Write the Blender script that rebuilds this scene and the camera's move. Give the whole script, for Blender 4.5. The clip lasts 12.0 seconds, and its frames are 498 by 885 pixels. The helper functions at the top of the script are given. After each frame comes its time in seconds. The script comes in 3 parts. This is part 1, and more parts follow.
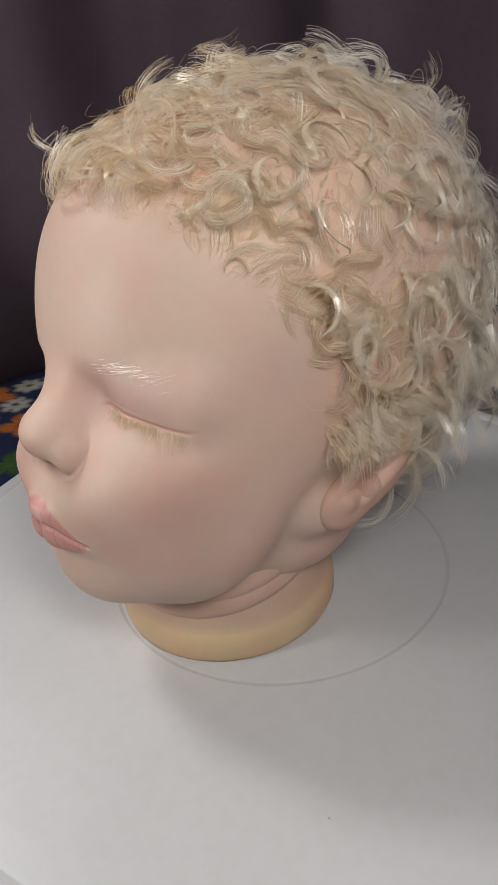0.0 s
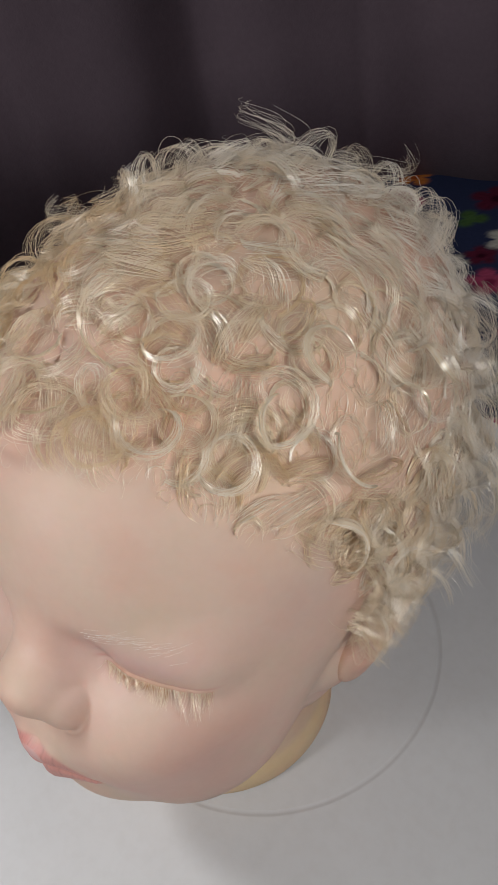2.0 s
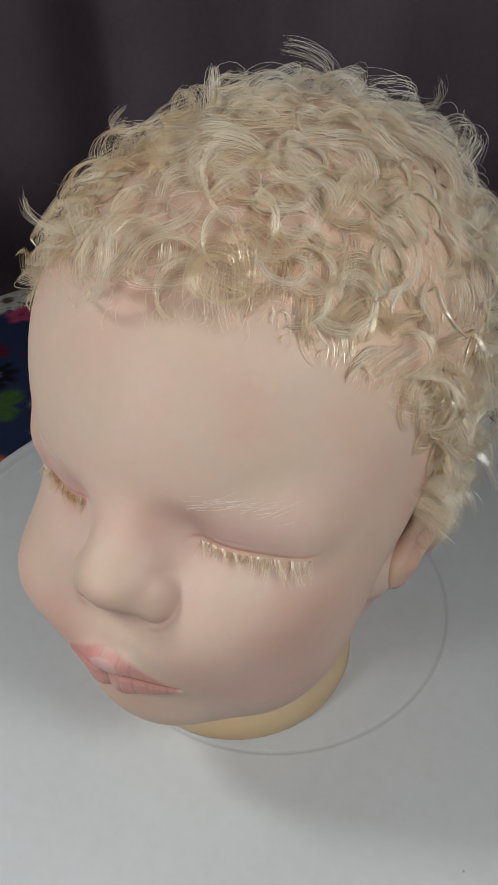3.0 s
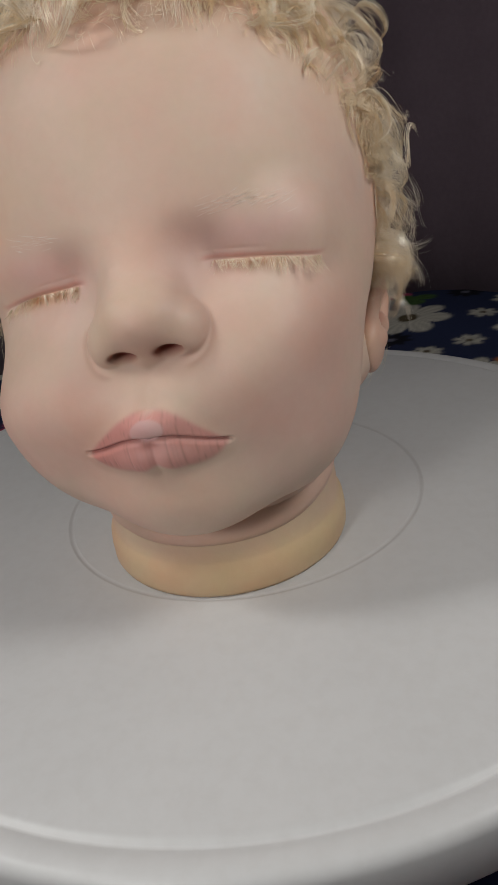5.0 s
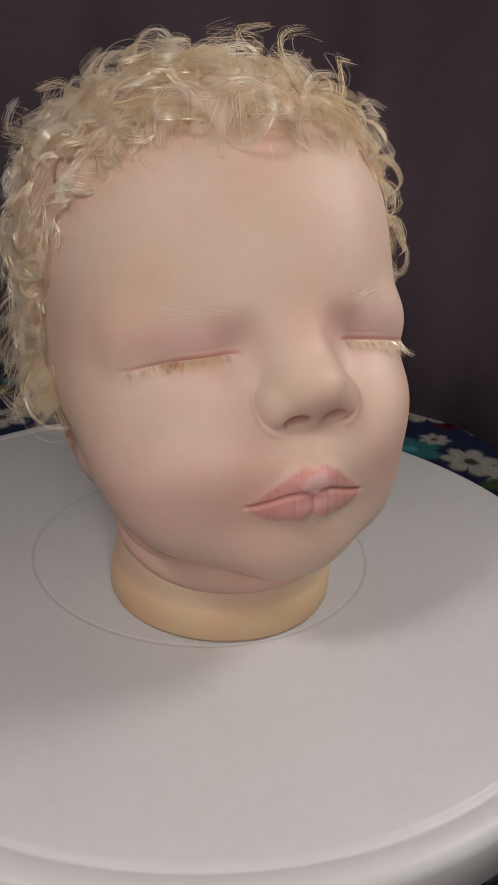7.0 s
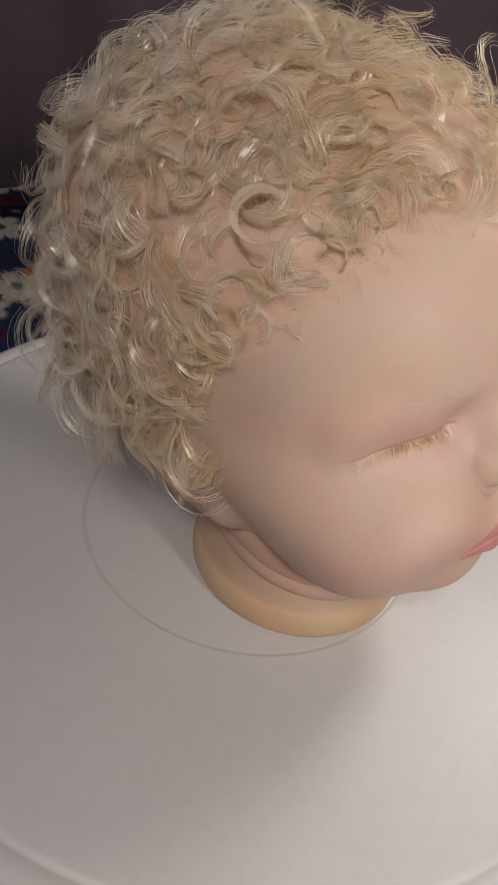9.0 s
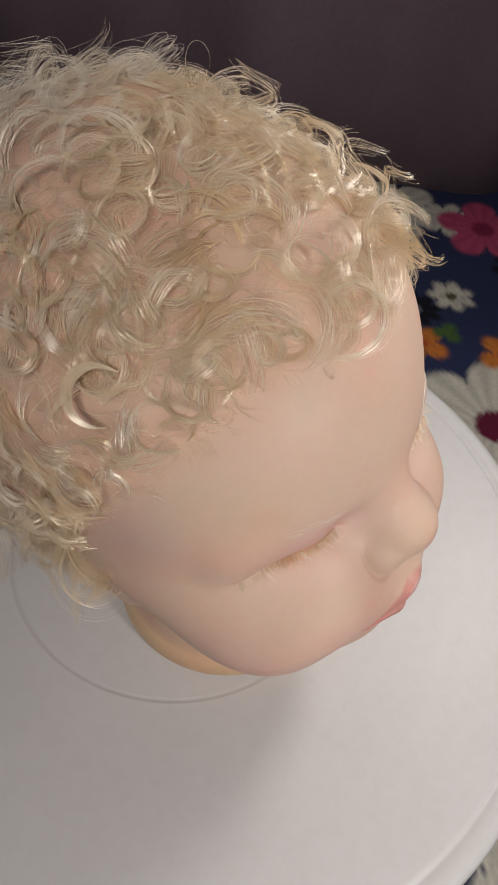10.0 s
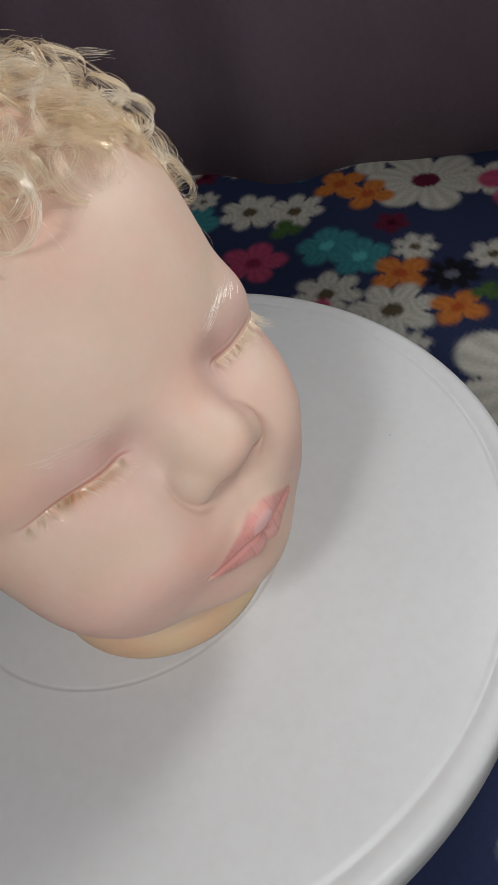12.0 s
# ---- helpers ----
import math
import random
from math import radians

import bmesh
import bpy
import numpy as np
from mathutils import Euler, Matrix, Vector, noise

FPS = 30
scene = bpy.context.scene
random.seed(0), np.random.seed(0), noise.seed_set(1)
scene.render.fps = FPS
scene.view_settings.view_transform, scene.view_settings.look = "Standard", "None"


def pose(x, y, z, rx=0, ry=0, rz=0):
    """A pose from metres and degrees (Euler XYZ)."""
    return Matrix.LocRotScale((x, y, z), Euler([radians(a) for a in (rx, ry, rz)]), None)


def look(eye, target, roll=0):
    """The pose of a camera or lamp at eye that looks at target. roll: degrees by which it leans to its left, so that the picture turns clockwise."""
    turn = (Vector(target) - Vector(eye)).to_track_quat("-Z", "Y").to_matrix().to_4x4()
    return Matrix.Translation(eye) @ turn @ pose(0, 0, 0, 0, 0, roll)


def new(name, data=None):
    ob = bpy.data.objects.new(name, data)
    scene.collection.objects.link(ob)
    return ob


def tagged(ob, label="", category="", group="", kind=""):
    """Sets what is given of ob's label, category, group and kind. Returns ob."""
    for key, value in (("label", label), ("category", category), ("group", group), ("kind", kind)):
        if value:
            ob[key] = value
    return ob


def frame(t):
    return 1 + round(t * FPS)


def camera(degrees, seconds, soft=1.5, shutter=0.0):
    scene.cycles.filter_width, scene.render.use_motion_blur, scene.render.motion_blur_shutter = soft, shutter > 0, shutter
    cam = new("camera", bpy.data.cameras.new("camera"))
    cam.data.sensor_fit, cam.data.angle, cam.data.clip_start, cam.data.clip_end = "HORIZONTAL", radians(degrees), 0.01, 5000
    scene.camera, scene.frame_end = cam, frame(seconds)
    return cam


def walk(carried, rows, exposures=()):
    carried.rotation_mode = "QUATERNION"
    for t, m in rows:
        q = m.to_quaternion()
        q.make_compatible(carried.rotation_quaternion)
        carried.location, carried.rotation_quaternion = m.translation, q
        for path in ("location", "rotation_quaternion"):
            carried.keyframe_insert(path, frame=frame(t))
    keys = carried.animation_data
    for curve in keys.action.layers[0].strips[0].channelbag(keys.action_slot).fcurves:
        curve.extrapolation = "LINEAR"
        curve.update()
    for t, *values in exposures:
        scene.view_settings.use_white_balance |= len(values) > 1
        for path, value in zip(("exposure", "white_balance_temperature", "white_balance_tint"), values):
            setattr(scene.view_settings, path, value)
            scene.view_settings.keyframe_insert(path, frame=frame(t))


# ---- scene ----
# ---------------------------------------------------------------- camera
cam = camera(36.8, 12.0)
walk(cam, [
    (0, pose(0.1533, -0.0971, 0.1562, 59.62, 5.25, 51.19)),
    (0.5, pose(0.1536, -0.0584, 0.1728, 54.38, 9.38, 49.49)),
    (1, pose(0.1249, -0.0437, 0.1828, 49.59, 11.44, 45.41)),
    (1.5, pose(0.1077, -0.0468, 0.2022, 46.00, 9.73, 41.38)),
    (2, pose(0.0924, -0.0640, 0.2079, 44.85, 6.96, 38.07)),
    (2.5, pose(0.0760, -0.0883, 0.2046, 46.31, 3.20, 33.59)),
    (3, pose(0.0737, -0.1136, 0.1856, 50.70, 1.90, 29.11)),
    (3.2, pose(0.0806, -0.1247, 0.1614, 52.99, 2.81, 28.49)),
    (3.5, pose(0.0892, -0.1310, 0.1247, 57.13, 7.58, 25.80)),
    (3.7, pose(0.0922, -0.1343, 0.1199, 58.65, 9.26, 23.43)),
    (5.3, pose(0.0275, -0.1825, 0.1120, 65.13, 5.94, 3.90)),
    (5.5, pose(0.0145, -0.1857, 0.1133, 65.90, 4.39, 0.86)),
    (6, pose(-0.0151, -0.1897, 0.1234, 66.32, 1.70, -6.72)),
    (6.5, pose(-0.0405, -0.1875, 0.1217, 67.81, -1.14, -13.65)),
    (7, pose(-0.0702, -0.1823, 0.1246, 67.69, -3.42, -21.47)),
    (7.5, pose(-0.1052, -0.1701, 0.1300, 67.00, -6.60, -30.11)),
    (7.7, pose(-0.1157, -0.1637, 0.1305, 66.52, -7.92, -32.91)),
    (9.3, pose(-0.1476, -0.0630, 0.1925, 46.80, -8.98, -51.24)),
    (9.5, pose(-0.1356, -0.0611, 0.2050, 44.52, -7.93, -52.02)),
    (10, pose(-0.1008, -0.0618, 0.2125, 39.19, -5.41, -52.55)),
    (10.5, pose(-0.0708, -0.0629, 0.2263, 34.78, -1.81, -54.11)),
    (11, pose(-0.0506, -0.0770, 0.2292, 33.59, 4.00, -55.05)),
    (11.5, pose(-0.0495, -0.1049, 0.2276, 36.24, 9.23, -52.28)),
    (12, pose(-0.0589, -0.1315, 0.1810, 43.27, 11.35, -50.07)),
], exposures=[(0, -0.30, 6250, 10), (0.5, -0.03, 6250, 10), (1.5, -0.17, 6250, 11), (2.5, -0.50, 6000, 6), (3.0, -0.45, 5950, 3), (3.5, -0.08, 5950, 3),
              (5.5, -0.64, 6450, 10), (6.5, -0.56, 6550, 13), (7.5, -0.44, 6650, 14), (9.5, -0.34, 6750, 14), (10.5, -0.28, 6450, 10), (11.5, -0.35, 6200, 8),
              (12, -0.32, 6100, 8)])

# ---------------------------------------------------------------- light
world = bpy.data.worlds.new("dim_room")
scene.world = world
world.use_nodes = True
world.node_tree.nodes["Background"].inputs[0].default_value = (0.75, 0.70, 0.78, 1)
world.node_tree.nodes["Background"].inputs[1].default_value = 0.06


def flash_lamp(azimuth, elevation, distance, watts, size=0.045):
    """A small lamp round the head: azimuth from the face's front towards the doll's own left, all in degrees and metres."""
    data = bpy.data.lights.new("flash_lamp", "AREA")
    data.shape, data.size, data.energy, data.color = "DISK", size, watts, (1.0, 0.965, 0.93)
    ob = new("flash_lamp", data)
    mid = Vector((0.0, 0.015, 0.075))
    a, e = radians(azimuth), radians(elevation)
    ob.matrix_world = look(mid + distance * Vector((math.sin(a) * math.cos(e), -math.cos(a) * math.cos(e), math.sin(e))), mid)
    return ob


# the light of the phone that films, at rest along its arc in front of the head
flash_lamp(68, 36, 0.28, 0.54, 0.09)
flash_lamp(-14, 14, 0.24, 0.235, 0.04)
flash_lamp(-64, 45, 0.58, 2.05, 0.12)


# ---------------------------------------------------------------- materials
def material(name, rough=0.5, spec=0.5):
    m = bpy.data.materials.new(name)
    m.use_nodes = True
    nt = m.node_tree
    b = nt.nodes["Principled BSDF"]
    b.inputs["Roughness"].default_value = rough
    b.inputs["Specular IOR Level"].default_value = spec
    return m, nt, b


def coords(nt, space="Object"):
    return nt.nodes.new("ShaderNodeTexCoord").outputs[space]


def noise_tex(nt, vec, scale, detail=4, rough=0.55):
    n = nt.nodes.new("ShaderNodeTexNoise")
    n.inputs["Scale"].default_value, n.inputs["Detail"].default_value = scale, detail
    n.inputs["Roughness"].default_value = rough
    nt.links.new(vec, n.inputs["Vector"])
    return n.outputs["Fac"]


def ramp(nt, fac, stops):
    r = nt.nodes.new("ShaderNodeValToRGB")
    while len(r.color_ramp.elements) < len(stops):
        r.color_ramp.elements.new(0.5)
    for e, (pos, col) in zip(r.color_ramp.elements, stops):
        e.position, e.color = pos, (*col, 1)
    nt.links.new(fac, r.inputs[0])
    return r.outputs[0]


def mix(nt, a, b, fac=1.0, kind="MULTIPLY"):
    n = nt.nodes.new("ShaderNodeMix")
    n.data_type, n.blend_type = "RGBA", kind
    if isinstance(fac, float):
        n.inputs["Factor"].default_value = fac
    else:
        nt.links.new(fac, n.inputs["Factor"])
    nt.links.new(a, n.inputs["A"])
    nt.links.new(b, n.inputs["B"])
    return n.outputs["Result"]


def bump(nt, b, height, dist, strength=1.0):
    n = nt.nodes.new("ShaderNodeBump")
    n.inputs["Distance"].default_value, n.inputs["Strength"].default_value = dist, strength
    nt.links.new(height, n.inputs["Height"])
    nt.links.new(n.outputs[0], b.inputs["Normal"])


def attr(nt, name):
    n = nt.nodes.new("ShaderNodeAttribute")
    n.attribute_name = name
    return n.outputs["Color"]


def painted_vinyl():
    """Matt painted doll vinyl: the paint comes with the mesh, mottled in two sizes."""
    m, nt, b = material("painted_vinyl", 0.52, 0.28)
    v = coords(nt)
    mott = ramp(nt, noise_tex(nt, v, 55, 3), [(0.30, (1.0, 0.915, 0.89)), (0.5, (0.99, 0.98, 0.97)), (0.72, (0.94, 0.985, 0.94))])
    patch = ramp(nt, noise_tex(nt, v, 21, 2), [(0.36, (0.97, 0.90, 0.90)), (0.52, (1, 1, 1)), (0.66, (1.0, 0.985, 0.94))])
    mott = mix(nt, mott, patch)
    fine = ramp(nt, noise_tex(nt, v, 420, 2), [(0.3, (0.975, 0.965, 0.96)), (0.7, (1, 1, 1))])
    nt.links.new(mix(nt, mix(nt, attr(nt, "paint"), mott), fine), b.inputs["Base Color"])
    b.inputs["Subsurface Weight"].default_value = 0.12
    b.inputs["Subsurface Radius"].default_value = (1.0, 0.45, 0.3)
    b.inputs["Subsurface Scale"].default_value = 0.003
    bump(nt, b, noise_tex(nt, v, 900, 3), 0.0001, 0.35)
    return m


def mohair():
    m, nt, b = material("mohair", 0.27, 0.8)
    b.inputs["Metallic"].default_value = 0.12        # the silky lustre of mohair
    nt.links.new(attr(nt, "paint"), b.inputs["Base Color"])
    tr = nt.nodes.new("ShaderNodeBsdfTranslucent")
    nt.links.new(attr(nt, "paint"), tr.inputs["Color"])
    mx = nt.nodes.new("ShaderNodeMixShader")
    mx.inputs[0].default_value = 0.40
    nt.links.new(b.outputs[0], mx.inputs[1])
    nt.links.new(tr.outputs[0], mx.inputs[2])
    nt.links.new(mx.outputs[0], nt.nodes["Material Output"].inputs["Surface"])
    return m


def white_plastic():
    m, nt, b = material("white_plastic", 0.42, 0.4)
    v = coords(nt)
    big = ramp(nt, noise_tex(nt, v, 9, 4), [(0.3, (0.565, 0.56, 0.555)), (0.7, (0.62, 0.615, 0.61))])
    fine = ramp(nt, noise_tex(nt, v, 300, 3), [(0.25, (0.965, 0.96, 0.955)), (0.6, (1, 1, 1))])
    specks = nt.nodes.new("ShaderNodeTexVoronoi")
    specks.inputs["Scale"].default_value = 28
    nt.links.new(v, specks.inputs["Vector"])
    dust = ramp(nt, specks.outputs["Distance"], [(0.005, (0.6, 0.58, 0.57)), (0.011, (1, 1, 1))])
    # the ring groove's shade is put into the colour as a soft grey band
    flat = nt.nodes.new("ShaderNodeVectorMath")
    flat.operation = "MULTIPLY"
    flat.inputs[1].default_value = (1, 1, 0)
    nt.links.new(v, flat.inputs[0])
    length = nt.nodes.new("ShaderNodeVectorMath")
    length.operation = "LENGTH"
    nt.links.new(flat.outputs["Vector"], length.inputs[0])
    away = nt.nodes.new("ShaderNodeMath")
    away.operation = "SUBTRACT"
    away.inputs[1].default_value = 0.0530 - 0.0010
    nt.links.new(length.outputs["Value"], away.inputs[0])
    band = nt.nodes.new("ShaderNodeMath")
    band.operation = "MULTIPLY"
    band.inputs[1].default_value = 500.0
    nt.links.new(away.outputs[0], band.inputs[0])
    groove_shade = ramp(nt, band.outputs[0], [(0.05, (1, 1, 1)), (0.42, (0.89, 0.88, 0.875)), (0.6, (0.89, 0.88, 0.875)), (0.95, (1, 1, 1))])
    nt.links.new(mix(nt, mix(nt, mix(nt, big, fine), dust), groove_shade), b.inputs["Base Color"])
    bump(nt, b, noise_tex(nt, v, 700, 2), 0.0001, 0.25)
    return m


def printed_cotton():
    m, nt, b = material("printed_cotton", 0.9, 0.15)
    v = coords(nt)
    weave = ramp(nt, noise_tex(nt, v, 500, 3), [(0.3, (0.9, 0.9, 0.9)), (0.7, (1.05, 1.05, 1.05))])
    nt.links.new(mix(nt, attr(nt, "paint"), weave), b.inputs["Base Color"])
    bump(nt, b, noise_tex(nt, v, 900, 2), 0.0004, 0.5)
    return m


def curtain_cloth():
    m, nt, b = material("curtain_cloth", 0.88, 0.2)
    v = coords(nt)
    big = ramp(nt, noise_tex(nt, v, 5, 4), [(0.3, (0.122, 0.091, 0.109)), (0.7, (0.184, 0.138, 0.164))])
    fine = ramp(nt, noise_tex(nt, v, 260, 3), [(0.3, (0.94, 0.94, 0.94)), (0.7, (1.04, 1.04, 1.04))])
    nt.links.new(mix(nt, big, fine), b.inputs["Base Color"])
    bump(nt, b, noise_tex(nt, v, 700, 2), 0.0004, 0.4)
    return m


def plain_paint():
    m, nt, b = material("plain_paint", 0.8, 0.2)
    v = coords(nt)
    nt.links.new(ramp(nt, noise_tex(nt, v, 6, 5), [(0.3, (0.2, 0.17, 0.19)), (0.7, (0.24, 0.2, 0.22))]), b.inputs["Base Color"])
    bump(nt, b, noise_tex(nt, v, 150, 3), 0.0006, 0.3)
    return m


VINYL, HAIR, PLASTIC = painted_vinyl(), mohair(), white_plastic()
COTTON, CURTAIN, WALLPAINT = printed_cotton(), curtain_cloth(), plain_paint()


# ---------------------------------------------------------------- mesh helpers
def mesh_from(name, verts, quads, mats, mat_index=None, paint=None):
    """A mesh from numpy arrays: verts (n, 3), quads (m, 4)."""
    me = bpy.data.meshes.new(name)
    me.vertices.add(len(verts))
    me.vertices.foreach_set("co", np.asarray(verts, np.float32).ravel())
    me.loops.add(len(quads) * 4)
    me.loops.foreach_set("vertex_index", np.asarray(quads, np.int32).ravel())
    me.polygons.add(len(quads))
    me.polygons.foreach_set("loop_start", np.arange(0, len(quads) * 4, 4, dtype=np.int32))
    me.polygons.foreach_set("use_smooth", np.full(len(quads), True) if mat_index is None else mat_index == 0)
    for m in mats:
        me.materials.append(m)
    if mat_index is not None:
        me.polygons.foreach_set("material_index", np.asarray(mat_index, np.int32))
    me.update(calc_edges=True)
    if paint is not None:
        ca = me.color_attributes.new("paint", "FLOAT_COLOR", "POINT")
        ca.data.foreach_set("color", np.c_[paint, np.ones(len(paint))].astype(np.float32).ravel())
    me.validate()
    return me


def grid_quads(rows, cols, wrap=False, start=0):
    """Quads over a grid of rows x cols points; wrap joins the last column to the first."""
    r, c = np.meshgrid(np.arange(rows - 1), np.arange(cols if wrap else cols - 1), indexing="ij")
    r, c = r.ravel(), c.ravel()
    d = (c + 1) % cols
    return np.stack([r * cols + c, r * cols + d, (r + 1) * cols + d, (r + 1) * cols + c], 1) + start


def lathe(profile, n=96, centre=(0, 0)):
    a = np.linspace(0, 2 * np.pi, n, endpoint=False)
    pr = np.array(profile)
    v = np.stack([centre[0] + pr[:, :1] * np.cos(a), centre[1] + pr[:, :1] * np.sin(a), pr[:, 1:] + 0 * a], -1)
    return v.reshape(-1, 3), grid_quads(len(pr), n, True)


def smooth01(x):
    x = np.clip(x, 0, 1)
    return x * x * (3 - 2 * x)


def part(name, me, parent, label=""):
    ob = new(name, me)
    ob.parent = parent
    return tagged(ob, label)


# ---------------------------------------------------------------- the doll head
def ellipsoid(p, c, r):
    q = (p - np.array(c)) / np.array(r)
    k0 = np.linalg.norm(q, axis=1)
    k1 = np.linalg.norm(q / np.array(r), axis=1) + 1e-9
    return k0 * (k0 - 1) / k1


def capsule(p, a, b, ra, rb):
    a, b = np.array(a), np.array(b)
    h = np.clip((p - a) @ (b - a) / ((b - a) @ (b - a)), 0, 1)
    return np.linalg.norm(p - a - h[:, None] * (b - a), axis=1) - (ra + (rb - ra) * h)


def join(a, b, k):
    h = np.clip(0.5 + 0.5 * (b - a) / k, 0, 1)
    return b + (a - b) * h - k * h * (1 - h)


def cut(a, b, k):
    return -join(-a, b, k)


MOUTH_HALF = 0.0146


def uneven(p):
    """How far the face is out of true at a place: mouth and nose sit askew, one eye lies deeper, one cheek is fuller."""
    x, y, z = p[:, 0], p[:, 1], p[:, 2]
    w = smooth01((-y - 0.010) / 0.026)
    across = (-0.0013 + 0.0026 * smooth01((z - 0.053) / 0.018)) * smooth01((0.096 - z) / 0.020)
    sockets = 0.0052 * np.exp(-((x + 0.032) / 0.014) ** 2 - ((z - 0.0795) / 0.012) ** 2) + 0.0008 * np.exp(-((x - 0.024) / 0.012) ** 2 - ((z - 0.081) / 0.009) ** 2)
    depth = 0.0265 * smooth01((0.092 - z) / 0.030) * x + sockets
    slope = 0.0497 * smooth01((0.072 - z) / 0.022) * x
    cheek, temple = np.exp(-((z - 0.055) / 0.022) ** 2), np.exp(-((z - 0.100) / 0.022) ** 2)
    wide = -0.0031 * cheek * smooth01((-x - 0.015) / 0.025) - (0.0017 * cheek + 0.0016 * temple) * smooth01((x - 0.015) / 0.025)
    rise = 0.0006 * smooth01((-x - 0.013) / 0.020) * np.exp(-((z - 0.080) / 0.010) ** 2)
    return np.stack([across * w + wide, depth * w, (rise - slope) * w], 1)


def face_form(p):
    """Distance to the head's surface; the face looks along -y."""
    return half_form(p - uneven(p))


def half_form(p):
    """The same for the true, even face."""
    s = p.copy()
    s[:, 0] = np.abs(s[:, 0])
    d = ellipsoid(s, (0, 0.0259, 0.0909), (0.0475, 0.0568, 0.0464))
    d = join(d, ellipsoid(s, (0, 0.0371, 0.1031), (0.0430, 0.0469, 0.0375)), 0.02)
    d = join(d, ellipsoid(s, (0, 0.0420, 0.0720), (0.0415, 0.0480, 0.0360)), 0.02)
    d = join(d, ellipsoid(s, (0, 0.0025, 0.0998), (0.0387, 0.0352, 0.0332)), 0.02)
    d = join(d, ellipsoid(s, (0, -0.0048, 0.0661), (0.0420, 0.0358, 0.0339)), 0.02)
    d = join(d, ellipsoid(s, (0.0180, -0.0209, 0.0509), (0.0213, 0.0231, 0.0239)), 0.012)
    d = join(d, ellipsoid(s, (0.0185, -0.0276, 0.0617), (0.0148, 0.0195, 0.0145)), 0.010)
    d = join(d, ellipsoid(s, (0, -0.0289, 0.0423), (0.0257, 0.0169, 0.0153)), 0.012)
    d = join(d, ellipsoid(s, (0, -0.0382, 0.0371), (0.0149, 0.0117, 0.0118)), 0.009)
    d = join(d, ellipsoid(s, (0, -0.0355, 0.0574), (0.0193, 0.0156, 0.0125)), 0.010)
    d = join(d, ellipsoid(s, (0, 0.0090, 0.0350), (0.0352, 0.0320, 0.0230)), 0.006)
    d = join(d, ellipsoid(s, (0.0315, 0.0165, 0.0480), (0.0085, 0.0125, 0.0140)), 0.008)
    d = join(d, ellipsoid(s, (0.0345, 0.0045, 0.0440), (0.0066, 0.0070, 0.0070)), 0.006)
    # hollows at the inner eye corners
    d = cut(d, ellipsoid(s, (0.0128, -0.0443, 0.0847), (0.0043, 0.0070, 0.0036)), 0.008)
    # lids
    d = join(d, ellipsoid(s, (0.0239, -0.0217, 0.0836), (0.0132, 0.0109, 0.0099)), 0.006)
    # nose
    d = join(d, capsule(s, (0, -0.0262, 0.0890), (0, -0.0386, 0.0798), 0.0050, 0.0060), 0.008)
    d = join(d, ellipsoid(s, (0, -0.0445, 0.0763), (0.0086, 0.0076, 0.0065)), 0.004)
    d = join(d, capsule(s, (0, -0.0468, 0.0745), (0, -0.0462, 0.0698), 0.0024, 0.0015), 0.003)
    wings = ellipsoid(s, (0.0081, -0.0424, 0.0719), (0.0045, 0.0063, 0.0054))
    d = join(d, join(wings, ellipsoid(s, (0, -0.0446, 0.0760), (0.0080, 0.0074, 0.0062)), 0.0050), 0.0006)
    d = cut(d, ellipsoid(s, (0.0047, -0.0486, 0.0700), (0.0028, 0.0046, 0.0015)), 0.0006)
    # lips
    d = join(d, capsule(s, (0.0129, -0.0461, 0.0515), (0.0035, -0.0499, 0.0561), 0.0013, 0.0032), 0.003)
    d = join(d, capsule(s, (0.0110, -0.0464, 0.0503), (0.0027, -0.0494, 0.0507), 0.0022, 0.0041), 0.003)
    d = join(d, ellipsoid(s, (0, -0.0527, 0.0567), (0.0036, 0.0014, 0.0027)), 0.0012)
    return d


def lean(p):
    """The head leans by a few degrees on its neck."""
    a, p = radians(4.6), p * 0.989
    x, z = p[:, 0], p[:, 2] - 0.080
    return np.stack([math.cos(a) * x - math.sin(a) * z, p[:, 1] + 0.0004, math.sin(a) * x + math.cos(a) * z + 0.0795], 1)


def march(form, centre, dirs, far, steps=70):
    """Where rays that come from far towards the centre first meet the form."""
    t = np.full(len(dirs), far)
    for _ in range(steps):
        t = np.maximum(t - 0.8 * form(centre + dirs * t[:, None]), 0.004)
    return t


def line_distance(p, pts):
    best = np.full(len(p), 9.0)
    pts = np.array(pts)
    for a, b in zip(pts[:-1], pts[1:]):
        h = np.clip((p - a) @ (b - a) / ((b - a) @ (b - a) + 1e-12), 0, 1)
        best = np.minimum(best, np.linalg.norm(p - a - h[:, None] * (b - a), axis=1))
    return best


def mouth_line(u):
    """Height of the line between the lips; u runs from 0 in the middle to 1 at the corner."""
    return 0.0545 - 0.0034 * u ** 1.6 + 0.0004 * np.sin(u * 6)


def lid_line(u):
    """Point on the closed lid line from the inner corner (0) to the outer (1): x and z."""
    return 0.0128 + 0.0225 * u, 0.0826 - 0.0046 * u ** 1.7


SKIN = np.array((0.660, 0.487, 0.388))


def blend(col, new_col, w):
    return col + (np.array(new_col) - col) * np.clip(w, 0, 1)[:, None]


